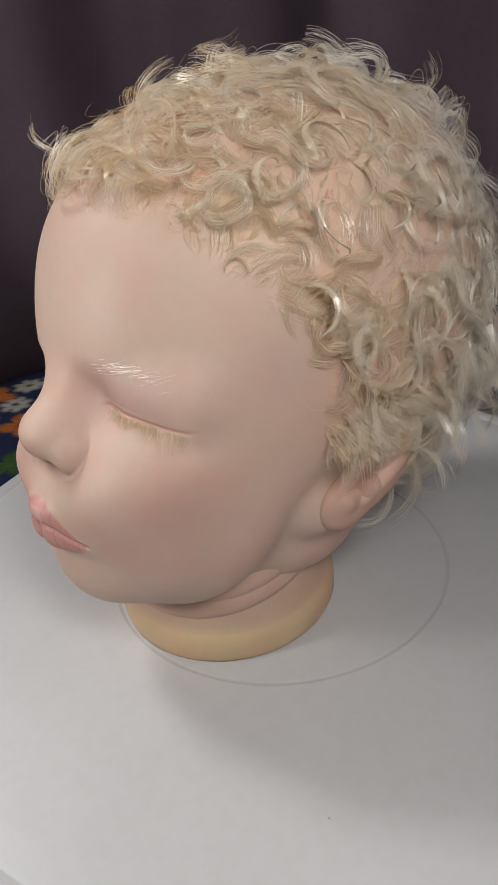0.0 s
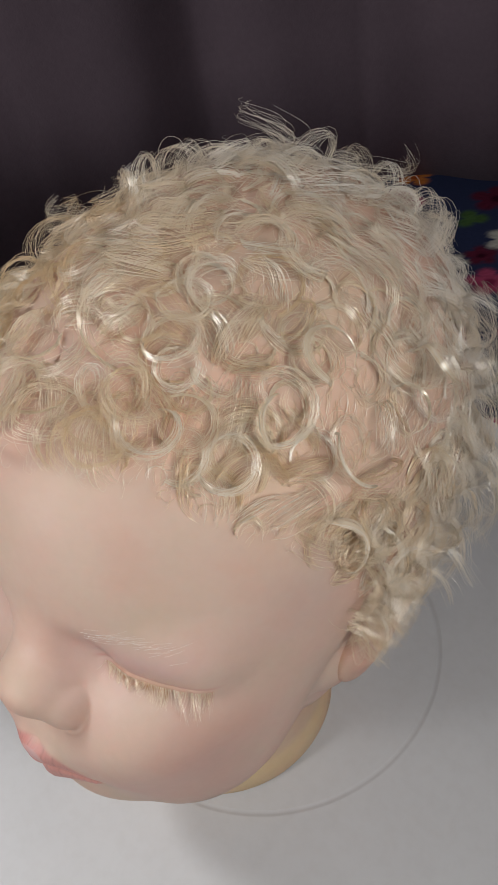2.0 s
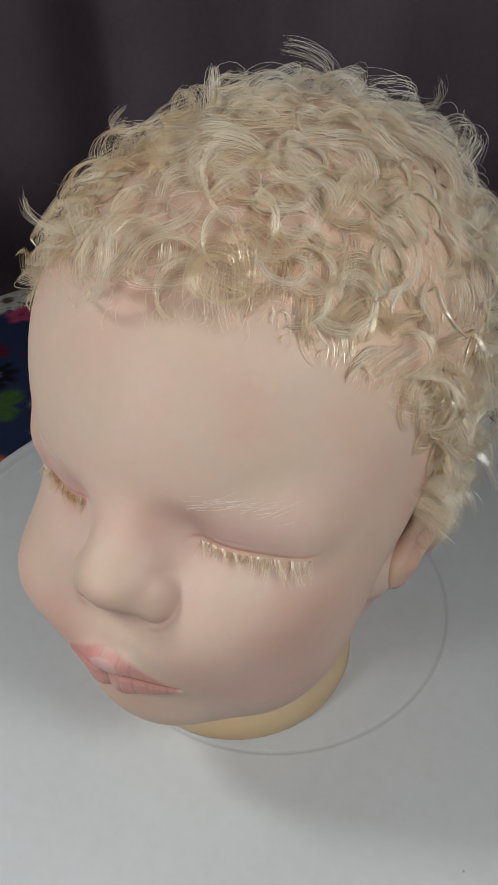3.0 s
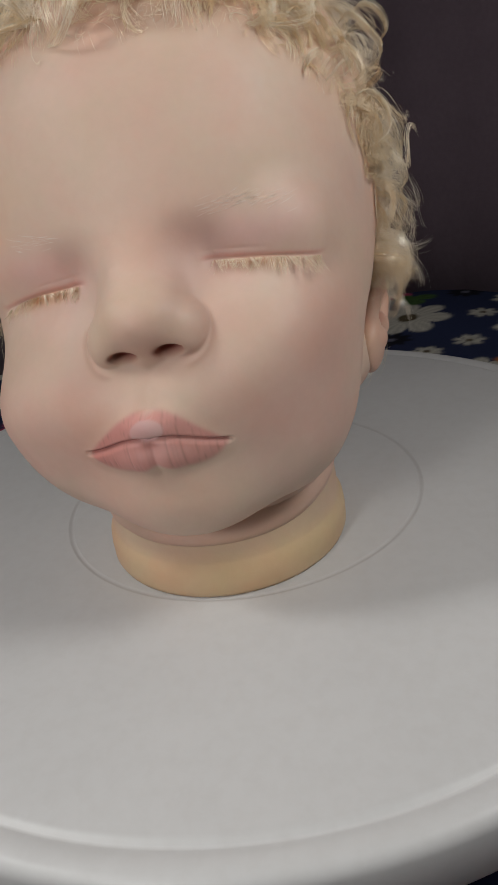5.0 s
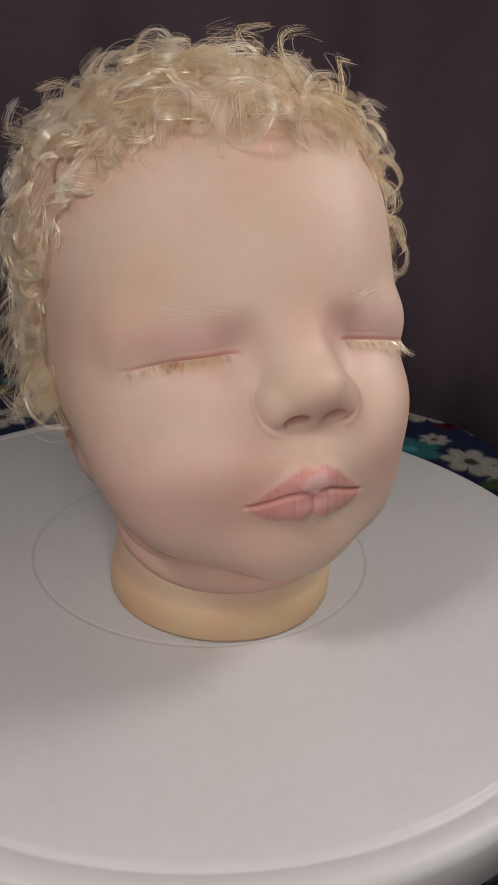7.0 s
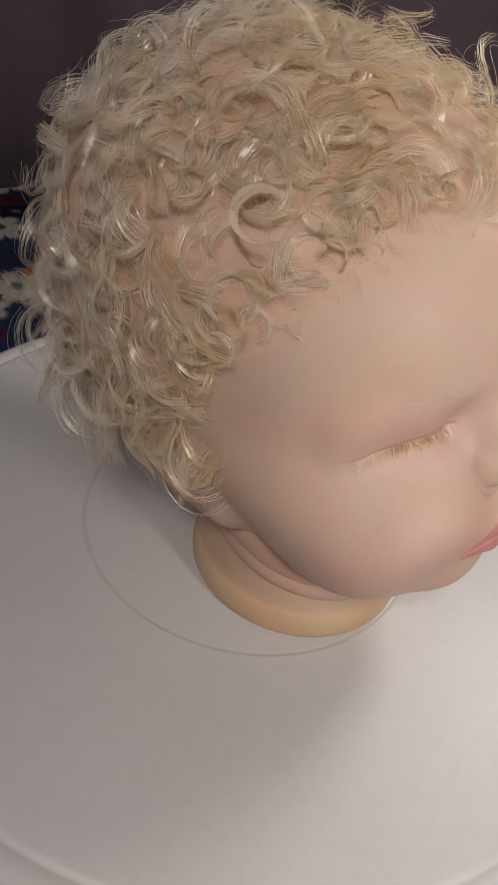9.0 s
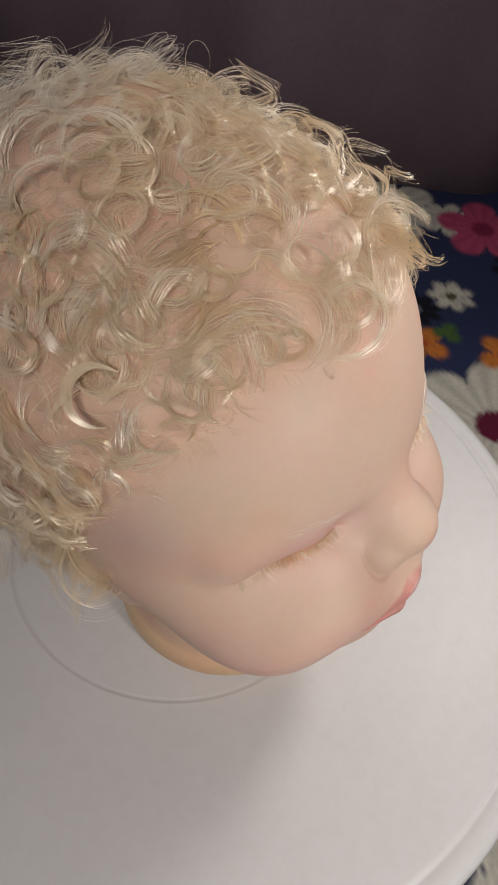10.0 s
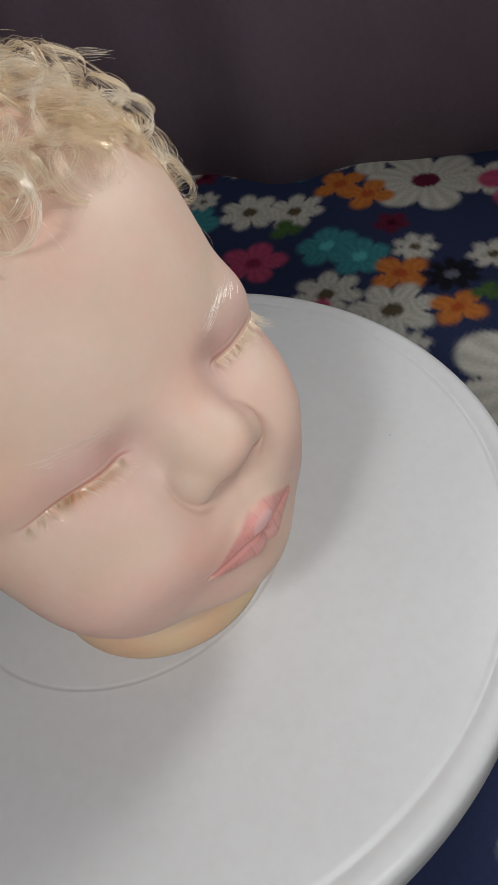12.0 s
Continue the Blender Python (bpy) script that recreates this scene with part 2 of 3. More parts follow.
def hairline(y):
    """Height above which hair is rooted, by depth from the forehead to the nape."""
    return np.interp(y, (-0.045, -0.025, -0.0205, -0.0165, -0.013, -0.007, 0.0, 0.0035, 0.007, 0.012, 0.020, 0.035, 0.09),
                     (0.1245, 0.1225, 0.1200, 0.1140, 0.1060, 0.1000, 0.0930, 0.0800, 0.0660, 0.0550, 0.0410, 0.0310, 0.0240))


HEAD_MID = np.array((0.0, 0.010, 0.078))


def head_surface():
    n_lon, n_lat = 460, 500
    a = np.linspace(-np.pi, np.pi, n_lon, endpoint=False)
    lon = a - 0.62 * np.sin(a)                      # closer together on the face
    knots = np.cumsum(np.r_[0, 1 + 2.2 * smooth01((np.arange(-86, 89) + 48) / 10) * smooth01((30 - np.arange(-86, 89)) / 14)])
    lat = np.radians(np.interp(np.linspace(0, knots[-1], n_lat), knots, np.linspace(-86, 89.97, len(knots))))
    lo, la = np.meshgrid(lon, lat)
    lo, la = lo.ravel(), la.ravel()
    dirs = np.stack([np.sin(lo) * np.cos(la), -np.cos(lo) * np.cos(la), np.sin(la)], 1)
    t = march(face_form, HEAD_MID, dirs, 0.11)
    p = HEAD_MID + dirs * t[:, None]
    even = p - uneven(p)
    ax = np.abs(even[:, 0])
    s = even.copy()
    s[:, 0] = ax
    front = smooth01((-p[:, 1] - 0.012) / 0.008)
    # creases: lids, lid fold, lips, neck folds
    u = np.clip((ax - 0.0128) / 0.0225, 0, 1)
    lx, lz = lid_line(u)
    lid_d = np.hypot(ax - lx, even[:, 2] - lz) + 1e-9
    above = even[:, 2] - lz
    in_lid = smooth01((ax - 0.011) / 0.003) * smooth01((0.0375 - ax) / 0.003) * front
    depth = 0.0002 * np.exp(-(lid_d / 0.0004) ** 2) * front * smooth01((0.0370 - ax) / 0.006) * smooth01((ax - 0.0115) / 0.003)
    depth += 0.00008 * np.exp(-((above - 0.0019) / 0.00035) ** 2) * in_lid * smooth01((0.028 - ax) / 0.006)
    # lid and cheek slope in towards the closed lid line
    groove = smooth01((ax - 0.0115) / 0.004) * smooth01((0.0380 - ax) / 0.010) * front
    depth += 0.0013 * np.exp(-np.abs(above) / 0.0034) * groove
    um = np.clip(ax / MOUTH_HALF, 0, 1)
    zm = mouth_line(um)
    mo_d = np.hypot(np.maximum(ax - MOUTH_HALF, 0), even[:, 2] - zm)
    mouth_zone = smooth01((-p[:, 1] - 0.030) / 0.006)
    depth += 0.0010 * np.exp(-(mo_d / 0.0005) ** 2) * mouth_zone
    top = zm + (0.0057 - 0.0005 * np.exp(-(ax / 0.0022) ** 2)) * (1 - um ** 1.8)
    low = zm - (0.0072 - 0.0013 * np.exp(-(ax / 0.0019) ** 2)) * (1 - um ** 2.6)
    lips = smooth01((top - even[:, 2]) / 0.0016 + 0.5) * smooth01((even[:, 2] - low) / 0.0020 + 0.5) * (ax < MOUTH_HALF) * mouth_zone
    wave = even[:, 0] / 0.00085 + 0.8 * np.sin(even[:, 0] / 0.0017 + 1) + 0.5 * np.sin(even[:, 0] / 0.0007) + 12 * (even[:, 2] - zm) * even[:, 0] / 0.004
    wrinkle = 1 - np.exp(-((wave % 1.0 - 0.5) / 0.13) ** 2) * (0.55 + 0.45 * np.sin(np.floor(wave) * 2.4))
    lower = lips * (even[:, 2] < zm)
    depth -= 0.00022 * wrinkle * lower
    # groove under the nose
    depth += 0.0005 * np.exp(-(ax / 0.0020) ** 2) * np.exp(-((even[:, 2] - 0.0630) / 0.0035) ** 2) * mouth_zone
    wx, wz = (s[:, 0] - 0.0078) / 0.0052, (s[:, 2] - 0.0722) / 0.0058
    crease = np.exp(-((np.hypot(wx, wz) - 1) / 0.085) ** 2) * smooth01((wx + 0.25) / 0.5) * smooth01((0.75 - wz) / 0.5) * (s[:, 1] < -0.030)
    depth += 0.00030 * crease
    p = p - dirs * depth[:, None]

    # paint: base skin, blush, lids, lips, scalp
    col = np.tile(SKIN, (len(p), 1))

    def spot(c, r):
        return np.exp(-(np.linalg.norm((s - np.array(c)) / np.array(r), axis=1)) ** 2)

    col = blend(col, (0.66, 0.38, 0.335), 0.46 * spot((0.026, -0.034, 0.056), (0.017, 0.022, 0.014)))
    col = blend(col, (0.56, 0.385, 0.35), 0.35 * spot((0.030, -0.010, 0.040), (0.020, 0.030, 0.014)))
    col = blend(col, (0.57, 0.39, 0.37), 0.3 * spot((0.013, -0.037, 0.079), (0.008, 0.012, 0.010)))
    col = blend(col, (0.60, 0.38, 0.31), 0.15 * spot((0.0, -0.046, 0.041), (0.010, 0.02, 0.006)))
    col = blend(col, (0.58, 0.345, 0.27), 0.55 * spot((0, -0.053, 0.074), (0.012, 0.012, 0.008)))
    col = blend(col, (0.66, 0.42, 0.385), 0.7 * spot((0.024, -0.033, 0.0865), (0.013, 0.02, 0.0050)))
    col = blend(col, (0.55, 0.38, 0.355), 0.2 * spot((0.0135, -0.036, 0.086), (0.004, 0.01, 0.005)))
    col = blend(col, (0.72, 0.55, 0.46), 0.6 * spot((0.022, -0.034, 0.0765), (0.012, 0.02, 0.003)))
    col = blend(col, (0.50, 0.36, 0.31), 0.5 * spot((0.046, -0.006, 0.088), (0.012, 0.012, 0.010)))
    col = blend(col, (0.60, 0.27, 0.23), 0.55 * np.exp(-((above - 0.0006) / 0.0005) ** 2) * in_lid)
    col = blend(col, (0.57, 0.32, 0.16), 0.8 * np.exp(-((above + 0.0009) / 0.0010) ** 2) * in_lid * smooth01((0.033 - ax) / 0.008) * smooth01((ax - 0.0145) / 0.004) * np.where(even[:, 0] < 0, 1.0, 0.45))
    col = blend(col, (0.30, 0.10, 0.08), 0.9 * np.exp(-np.hypot((s[:, 0] - 0.0047) / 0.0028, (s[:, 2] - 0.0700) / 0.0012) ** 4) * (s[:, 1] < -0.040))
    # the shade in the crease round the nose wings is painted in
    col = blend(col, (0.40, 0.24, 0.18), 0.35 * crease)
    # wrinkled lip pink, with a highlight painted on the middle of the lower lip
    pink = np.array((0.60, 0.285, 0.255)) * (0.78 + 0.22 * wrinkle[:, None]) + np.array((0.03, 0.05, 0.05)) * np.exp(-((even[:, 2:] - zm[:, None] + 0.0028) / 0.0016) ** 2) * np.exp(-(ax[:, None] / 0.007) ** 2)
    col = col + (pink - col) * (0.92 * lips)[:, None]
    tab = smooth01((1.0 - np.hypot(ax / 0.0036, (even[:, 2] - 0.0566) / 0.0026)) / 0.15) * mouth_zone
    col = blend(col, (0.63, 0.41, 0.39), 0.9 * tab)
    col = blend(col, (0.26, 0.09, 0.075), 0.5 * np.exp(-(mo_d / 0.00035) ** 2) * (1 - 0.8 * tab) * mouth_zone)
    scalp = smooth01((p[:, 2] - hairline(p[:, 1])) / 0.012 + 0.1)
    col = blend(col, (0.665, 0.480, 0.370), 0.85 * scalp)
    return p, grid_quads(n_lat, n_lon, True), col


def ear_piece(side):
    """One ear: a flattened shell with a rim, a hollow and a round lobe."""
    n_lon, n_lat = 110, 80
    lon = np.linspace(0, 2 * np.pi, n_lon, endpoint=False)
    lat = np.linspace(radians(-89), radians(89), n_lat)
    lo, la = np.meshgrid(lon, lat)
    lo, la = lo.ravel(), la.ravel()
    dirs = np.stack([np.cos(la) * np.cos(lo), np.cos(la) * np.sin(lo), np.sin(la)], 1)

    def form(q):
        d = ellipsoid(q, (0, -0.0008, 0.003), (0.0034, 0.0090, 0.0142))
        d = join(d, ellipsoid(q, (0.0, -0.0016, -0.0086), (0.0025, 0.0066, 0.0064)), 0.004)
        d = cut(d, ellipsoid(q, (0.0056, -0.0030, 0.0040), (0.0050, 0.0052, 0.0100)), 0.0010)
        d = join(d, capsule(q, (0.0016, 0.0018, 0.0110), (0.0018, 0.0006, -0.0030), 0.0010, 0.0014), 0.0014)
        d = cut(d, ellipsoid(q, (0.0040, -0.0046, -0.0014), (0.0036, 0.0030, 0.0036)), 0.0010)
        return join(d, ellipsoid(q, (0.0024, -0.0034, -0.0068), (0.0018, 0.0026, 0.0028)), 0.0012)

    t = march(form, np.zeros(3), dirs, 0.03)
    q = dirs * t[:, None]
    m = pose(0.0415, 0.0160, 0.0475, -58, 8, -6)
    p = q @ np.array(m.to_3x3()).T + np.array(m.translation)
    col = np.tile(SKIN * np.array((0.98, 0.9, 0.87)), (len(p), 1))
    # the ear hollow's shade is painted in as a dark red-brown
    col = blend(col, (0.34, 0.13, 0.10), 0.85 * np.exp(-(np.linalg.norm((q - np.array((0.001, -0.0048, 0.002))) / np.array((0.003, 0.0026, 0.008)), axis=1)) ** 2))
    p[:, 0] *= side
    quads = grid_quads(n_lat, n_lon, True)
    return p, quads if side > 0 else quads[:, ::-1], col


def neck_piece():
    """The bare vinyl neck ring that stands on the plate, and the skin roll over it."""
    prof = [(0.0300, 0.0), (0.0322, 0.0004), (0.0326, 0.0014), (0.0326, 0.0052), (0.0323, 0.0078), (0.0316, 0.0092),
            (0.0312, 0.0100), (0.0310, 0.0125), (0.0308, 0.0160), (0.0302, 0.0200), (0.0295, 0.0300), (0.0280, 0.0420)]
    v, q = lathe(prof, 160)
    z = v[:, 2]
    col = np.tile(np.array((0.66, 0.48, 0.305)), (len(v), 1))
    col = blend(col, (0.62, 0.455, 0.33), smooth01((z - 0.0085) / 0.003))
    parts = [(v, q, col)]
    for r, z0, up, back in ((0.0312, 0.0155, 0.009, 0.0), (0.0325, 0.0205, 0.014, 0.002)):
        roll, rq = lathe([(r - 0.006, z0 - 0.0010), (r - 0.0016, z0), (r, z0 + 0.0022), (r + 0.0006, z0 + 0.0045), (r + 0.0002, z0 + 0.0075),
                          (r - 0.003, z0 + 0.0120), (r - 0.009, z0 + 0.0150)], 160)
        # the rolls follow the jaw and rise towards the back
        roll[:, 2] += up * smooth01((roll[:, 1] + 0.03) / 0.06) - 0.0015
        roll[:, 1] += back - 0.001
        parts.append((roll, rq, np.tile(SKIN * np.array((0.95, 0.87, 0.87)), (len(roll), 1))))
    at, vs, qs, cs = 0, [], [], []
    for a, b, c in parts:
        vs.append(a), qs.append(b + at), cs.append(c)
        at += len(a)
    return np.concatenate(vs), np.concatenate(qs), np.concatenate(cs)


def strands(curves, radii, cols):
    """Three-sided hairs: curves (n, k, 3), radii (n, k), cols (n, 3)."""
    n, k, _ = curves.shape
    tan = np.gradient(curves, axis=1)
    tan /= np.linalg.norm(tan, axis=2)[..., None] + 1e-12
    ref = np.where(np.abs(tan[..., 2:3]) < 0.9, np.array((0.0, 0.0, 1.0)), np.array((1.0, 0.0, 0.0)))
    e1 = np.cross(tan, ref)
    e1 /= np.linalg.norm(e1, axis=2)[..., None] + 1e-12
    e2 = np.cross(tan, e1)
    ang = np.arange(3) * 2 * np.pi / 3
    v = curves[:, :, None] + radii[:, :, None, None] * (np.cos(ang)[:, None] * e1[:, :, None] + np.sin(ang)[:, None] * e2[:, :, None])
    i, j, c = np.meshgrid(np.arange(n), np.arange(k - 1), np.arange(3), indexing="ij")
    base = (i * k + j) * 3
    d = (c + 1) % 3
    quads = np.stack([base + c, base + d, base + 3 + d, base + 3 + c], -1).reshape(-1, 4)
    return v.reshape(-1, 3), quads, np.repeat(cols, k * 3, axis=0)


def unit(v):
    return v / (np.linalg.norm(v, axis=-1)[..., None] + 1e-9)


def hair_tint(rng, root, locks, per):
    """Golden at the forehead and silvery towards the back; locks differ as wholes."""
    tone = np.repeat(rng.uniform(0, 1, (locks, 1)), per, axis=0) * 0.7 + rng.uniform(0, 0.3, (locks * per, 1))
    gold = smooth01((0.058 - root[:, 1:2]) / 0.05)
    deep = np.array((0.86, 0.77, 0.62)) * (1 - gold) + np.array((0.88, 0.72, 0.46)) * gold
    pale = np.array((0.98, 0.96, 0.91)) * (1 - gold) + np.array((0.98, 0.94, 0.85)) * gold
    return deep * (1 - tone) + pale * tone


def keep_outside(pts, lift):
    """Hair stays outside the skull and bows back at a height over it."""
    flat = pts.reshape(-1, 3)
    for _ in range(2):
        d = face_form(flat)
        away = unit(flat - HEAD_MID)
        flat = flat + away * np.clip(0.0005 - d, 0, 0.012)[:, None]
    d = np.maximum(face_form(flat), 0)
    top = np.repeat(lift, pts.shape[1])
    flat = flat - away * (d - top * np.tanh(d / top))[:, None]
    return flat.reshape(pts.shape)


def bare(p):
    """Where the scalp shows between the locks: uneven patches, most of them over the temples."""
    x, y, z = p[:, 0] * 95, p[:, 1] * 95, p[:, 2] * 95
    wave = np.sin(x * 1.3 + 1.7 * np.sin(y * 0.9)) * np.sin(y * 1.5 + 1.1 * np.sin(z * 1.2)) + 0.6 * np.sin(z * 2.1 + x + 0.7)
    temple = np.exp(-((p[:, 1] - 0.012) / 0.022) ** 2 - ((p[:, 2] - 0.116) / 0.014) ** 2)
    return smooth01((wave - 0.25) / 0.7) * 0.55 + 0.42 * temple


def sparse(p, over):
    """Where the main locks stand apart: a strip of fine roots along the forehead, wider at the doll's right, and round the ears and two open rings."""
    wide = 0.0050 + 0.0070 * smooth01((-0.008 - p[:, 0]) / 0.012)
    strip = smooth01((wide - over) / 0.006) * smooth01((0.006 - p[:, 1]) / 0.008)
    rings = sum(smooth01((0.0100 - np.linalg.norm(p - np.array(c), axis=1)) / 0.003) for c in ((0.0389, 0.0130, 0.1245), (0.0473, 0.0209, 0.1110)))
    ears = smooth01((0.070 - p[:, 2]) / 0.006) * smooth01((0.036 - p[:, 1]) / 0.006)
    return np.clip(strip + rings + ears, 0, 1)


def curls(rng, locks, per, size, lift, k=14, gap=0.0, thick=1.0, thin_out=1.0):
    """Mohair curls rooted all over the scalp: ribbons of parallel hairs that bend into rings and hooks."""
    m = locks * 5
    i = np.arange(m) + 0.5
    lat, lon = np.arcsin(1 - 1.85 * i / m), i * 2.39996
    dirs = np.stack([np.cos(lat) * np.cos(lon), np.cos(lat) * np.sin(lon), np.sin(lat)], 1)
    t = march(face_form, HEAD_MID, dirs, 0.11)
    root = HEAD_MID + dirs * t[:, None]
    over = root[:, 2] - hairline(root[:, 1])
    keep = (over > gap + rng.normal(0.0006, 0.0012, m)) & (dirs[:, 2] < 0.998) & (rng.uniform(0, 1, m) > thin_out * np.maximum(bare(root), 0.8 * sparse(root, over)))
    root, dirs = root[keep], dirs[keep]
    pick = rng.permutation(len(root))[:locks]
    root, out = root[pick], dirs[pick]
    n = len(root)
    edge = np.clip((root[:, 2] - hairline(root[:, 1])) / 0.016, 0, 1)
    low = smooth01((0.092 - root[:, 2]) / 0.025)[:, None]
    e1 = unit(np.cross(np.tile(np.array((0.0, 0.0, 1.0)), (n, 1)), out))
    e2 = np.cross(out, e1)
    ang = rng.uniform(0, 2 * np.pi, n)
    tang = e1 * np.cos(ang)[:, None] + e2 * np.sin(ang)[:, None]
    # combed back and up at the hairline, down and back at the sides and the nape
    front = (smooth01((0.022 - root[:, 1]) / 0.02) * (1 - np.clip((root[:, 2] - hairline(root[:, 1])) / 0.020, 0, 1)))[:, None]
    tang = unit(tang + np.array((0.0, 0.75, 0.65)) * 2.6 * front * (1 - low) + np.array((0.0, 0.55, -0.85)) * 1.2 * low)
    tang = unit(tang - out * np.sum(tang * out, 1)[:, None])
    tall = smooth01((0.008 - root[:, 1]) / 0.012) * smooth01((0.030 - np.abs(root[:, 0])) / 0.012) * (1 - low[:, 0])      # a full roll of hair stands over the forehead
    rise = radians(30) + radians(12) * tall + radians(52) * rng.uniform(0, 1, n) + radians(22) * front[:, 0] + radians(14) * low[:, 0]
    first = tang * np.cos(rise)[:, None] + out * np.sin(rise)[:, None]
    flatness = rng.uniform(0.0, 1.0, n)[:, None] ** (1.2 + 0.8 * front)
    axis = unit(unit(np.cross(out, tang)) * (1 - flatness) + out * flatness * rng.choice((-1.0, 1.0), n)[:, None])
    first = unit(first - axis * (0.85 * np.sum(first * axis, 1))[:, None])
    bend = size * (rng.uniform(0.0030, 0.0066, n) + 0.0042 * low[:, 0] + 0.0012 * front[:, 0])
    sweep = rng.uniform(3.3, 6.4, n) * (1 - 0.42 * low[:, 0]) * (1 - 0.30 * front[:, 0])
    top = lift * rng.uniform(0.45, 0.84, n) * (0.85 + 0.72 * smooth01(root[:, 1] / 0.06) + 0.45 * tall) * (0.8 + 0.2 * edge) * (1 + 0.55 * low[:, 0])
    bend = np.minimum(bend, 0.52 * top)
    width = rng.uniform(0.0006, 0.0021, n)
    h = n * per

    def per_hair(x):
        return np.repeat(x, per, axis=0)

    root, out, axis0 = per_hair(root), per_hair(out), per_hair(axis)
    loose = np.where(rng.uniform(0, 1, h) < 0.12, 3.0, 1.0)[:, None]
    side = np.cross(axis0, out)
    across = per_hair(width)[:, None] * rng.normal(0, 0.8, (h, 1)) * np.where(loose > 1, 2.0, 1.0)
    first = unit(per_hair(first) + rng.normal(0, 0.026, (h, 3)) * loose)
    axis = unit(axis0 + rng.normal(0, 0.026, (h, 3)) * loose)
    bend = per_hair(bend) * (1 + rng.normal(0, 0.045, h) * loose[:, 0])
    sweep = per_hair(sweep) * rng.uniform(0.84, 1.03, h)
    s = np.linspace(0, 1, k)
    th = sweep[:, None] * np.clip((s - 0.08) / 0.92, 0, 1) ** 1.1
    c, sn = np.cos(th)[..., None], np.sin(th)[..., None]
    dot = np.sum(axis * first, 1)[:, None, None]
    way = first[:, None] * c + np.cross(axis, first)[:, None] * sn + axis[:, None] * dot * (1 - c)
    step = (sweep * bend / (k - 1))[:, None, None]
    pts = np.cumsum(way * step, 1)
    near = per_hair(front)
    pts = (root - out * 0.0005 + side * rng.normal(0, 1, (h, 1)) * (0.0005 + 0.0009 * near))[:, None] + pts - pts[:, :1]
    # the hairs lie side by side and draw together at the tip
    pts = pts + axis0[:, None] * (across * ((0.55 + 0.45 * np.sin(np.pi * s)) * (1 - 0.6 * s ** 3) + 0.8 * near * (1 - s) ** 2))[..., None]
    pts[..., 2] -= 0.0020 * (1 - np.abs(out[:, 2:3])) * s ** 1.5
    # along the forehead the tips stay up
    drop = np.minimum(pts[..., 2] - root[:, 2:3], 0)
    pts[..., 2] -= 0.85 * np.maximum(near, smooth01((0.010 - root[:, 1:2]) / 0.012) * (root[:, :1] < 0.022)) * (1 - per_hair(low)) * drop
    pts = keep_outside(pts, per_hair(top))
    rad = (thick * 0.000040 * rng.uniform(0.7, 1.35, h))[:, None] * (1.05 - 0.6 * s ** 2)[None] * (1 - 0.5 * near * (1 - s) ** 4)
    return strands(pts, rad, hair_tint(rng, root, n, per))


def ear_fringe(rng, side, locks=110, per=8, k=10):
    """Fine wavy hair that hangs from the temple over the upper half of the ear."""
    u = rng.uniform(0, 1, locks)
    root = np.stack([0.0452 - 0.003 * u, 0.0015 + 0.030 * u, 0.0665 - 0.001 * u + rng.uniform(-0.003, 0.006, locks)], 1)
    fall = unit(np.stack([0.10 + rng.normal(0, 0.10, locks), 0.25 + 0.35 * u + rng.normal(0, 0.28, locks), np.full(locks, -1.0)], 1))
    ln = rng.uniform(0.004, 0.0090, locks)
    swing = rng.uniform(-0.0050, 0.0050, locks)
    root, fall, ln, swing = (np.repeat(x, per, axis=0) for x in (root, fall, ln, swing))
    h, s = locks * per, np.linspace(0, 1, k)
    fall = unit(fall + rng.normal(0, 0.12, (h, 3)))
    root = root + rng.normal(0, 0.0006, (h, 3))
    pts = root[:, None] + fall[:, None] * (ln * rng.uniform(0.75, 1.05, h))[:, None, None] * s[:, None]
    pts[..., 0] += np.repeat(rng.uniform(0.0030, 0.0085, locks), per)[:, None] * np.sin(np.pi * 0.80 * s)
    pts[..., 1] += swing[:, None] * np.sin(np.pi * s)
    rad = (0.000030 * rng.uniform(0.75, 1.3, h))[:, None] * (1.05 - 0.6 * s ** 2)[None]
    pts[..., 0] *= side
    return strands(pts, rad, hair_tint(rng, root + np.array((0.0, 0.012, 0.0)), locks, per))


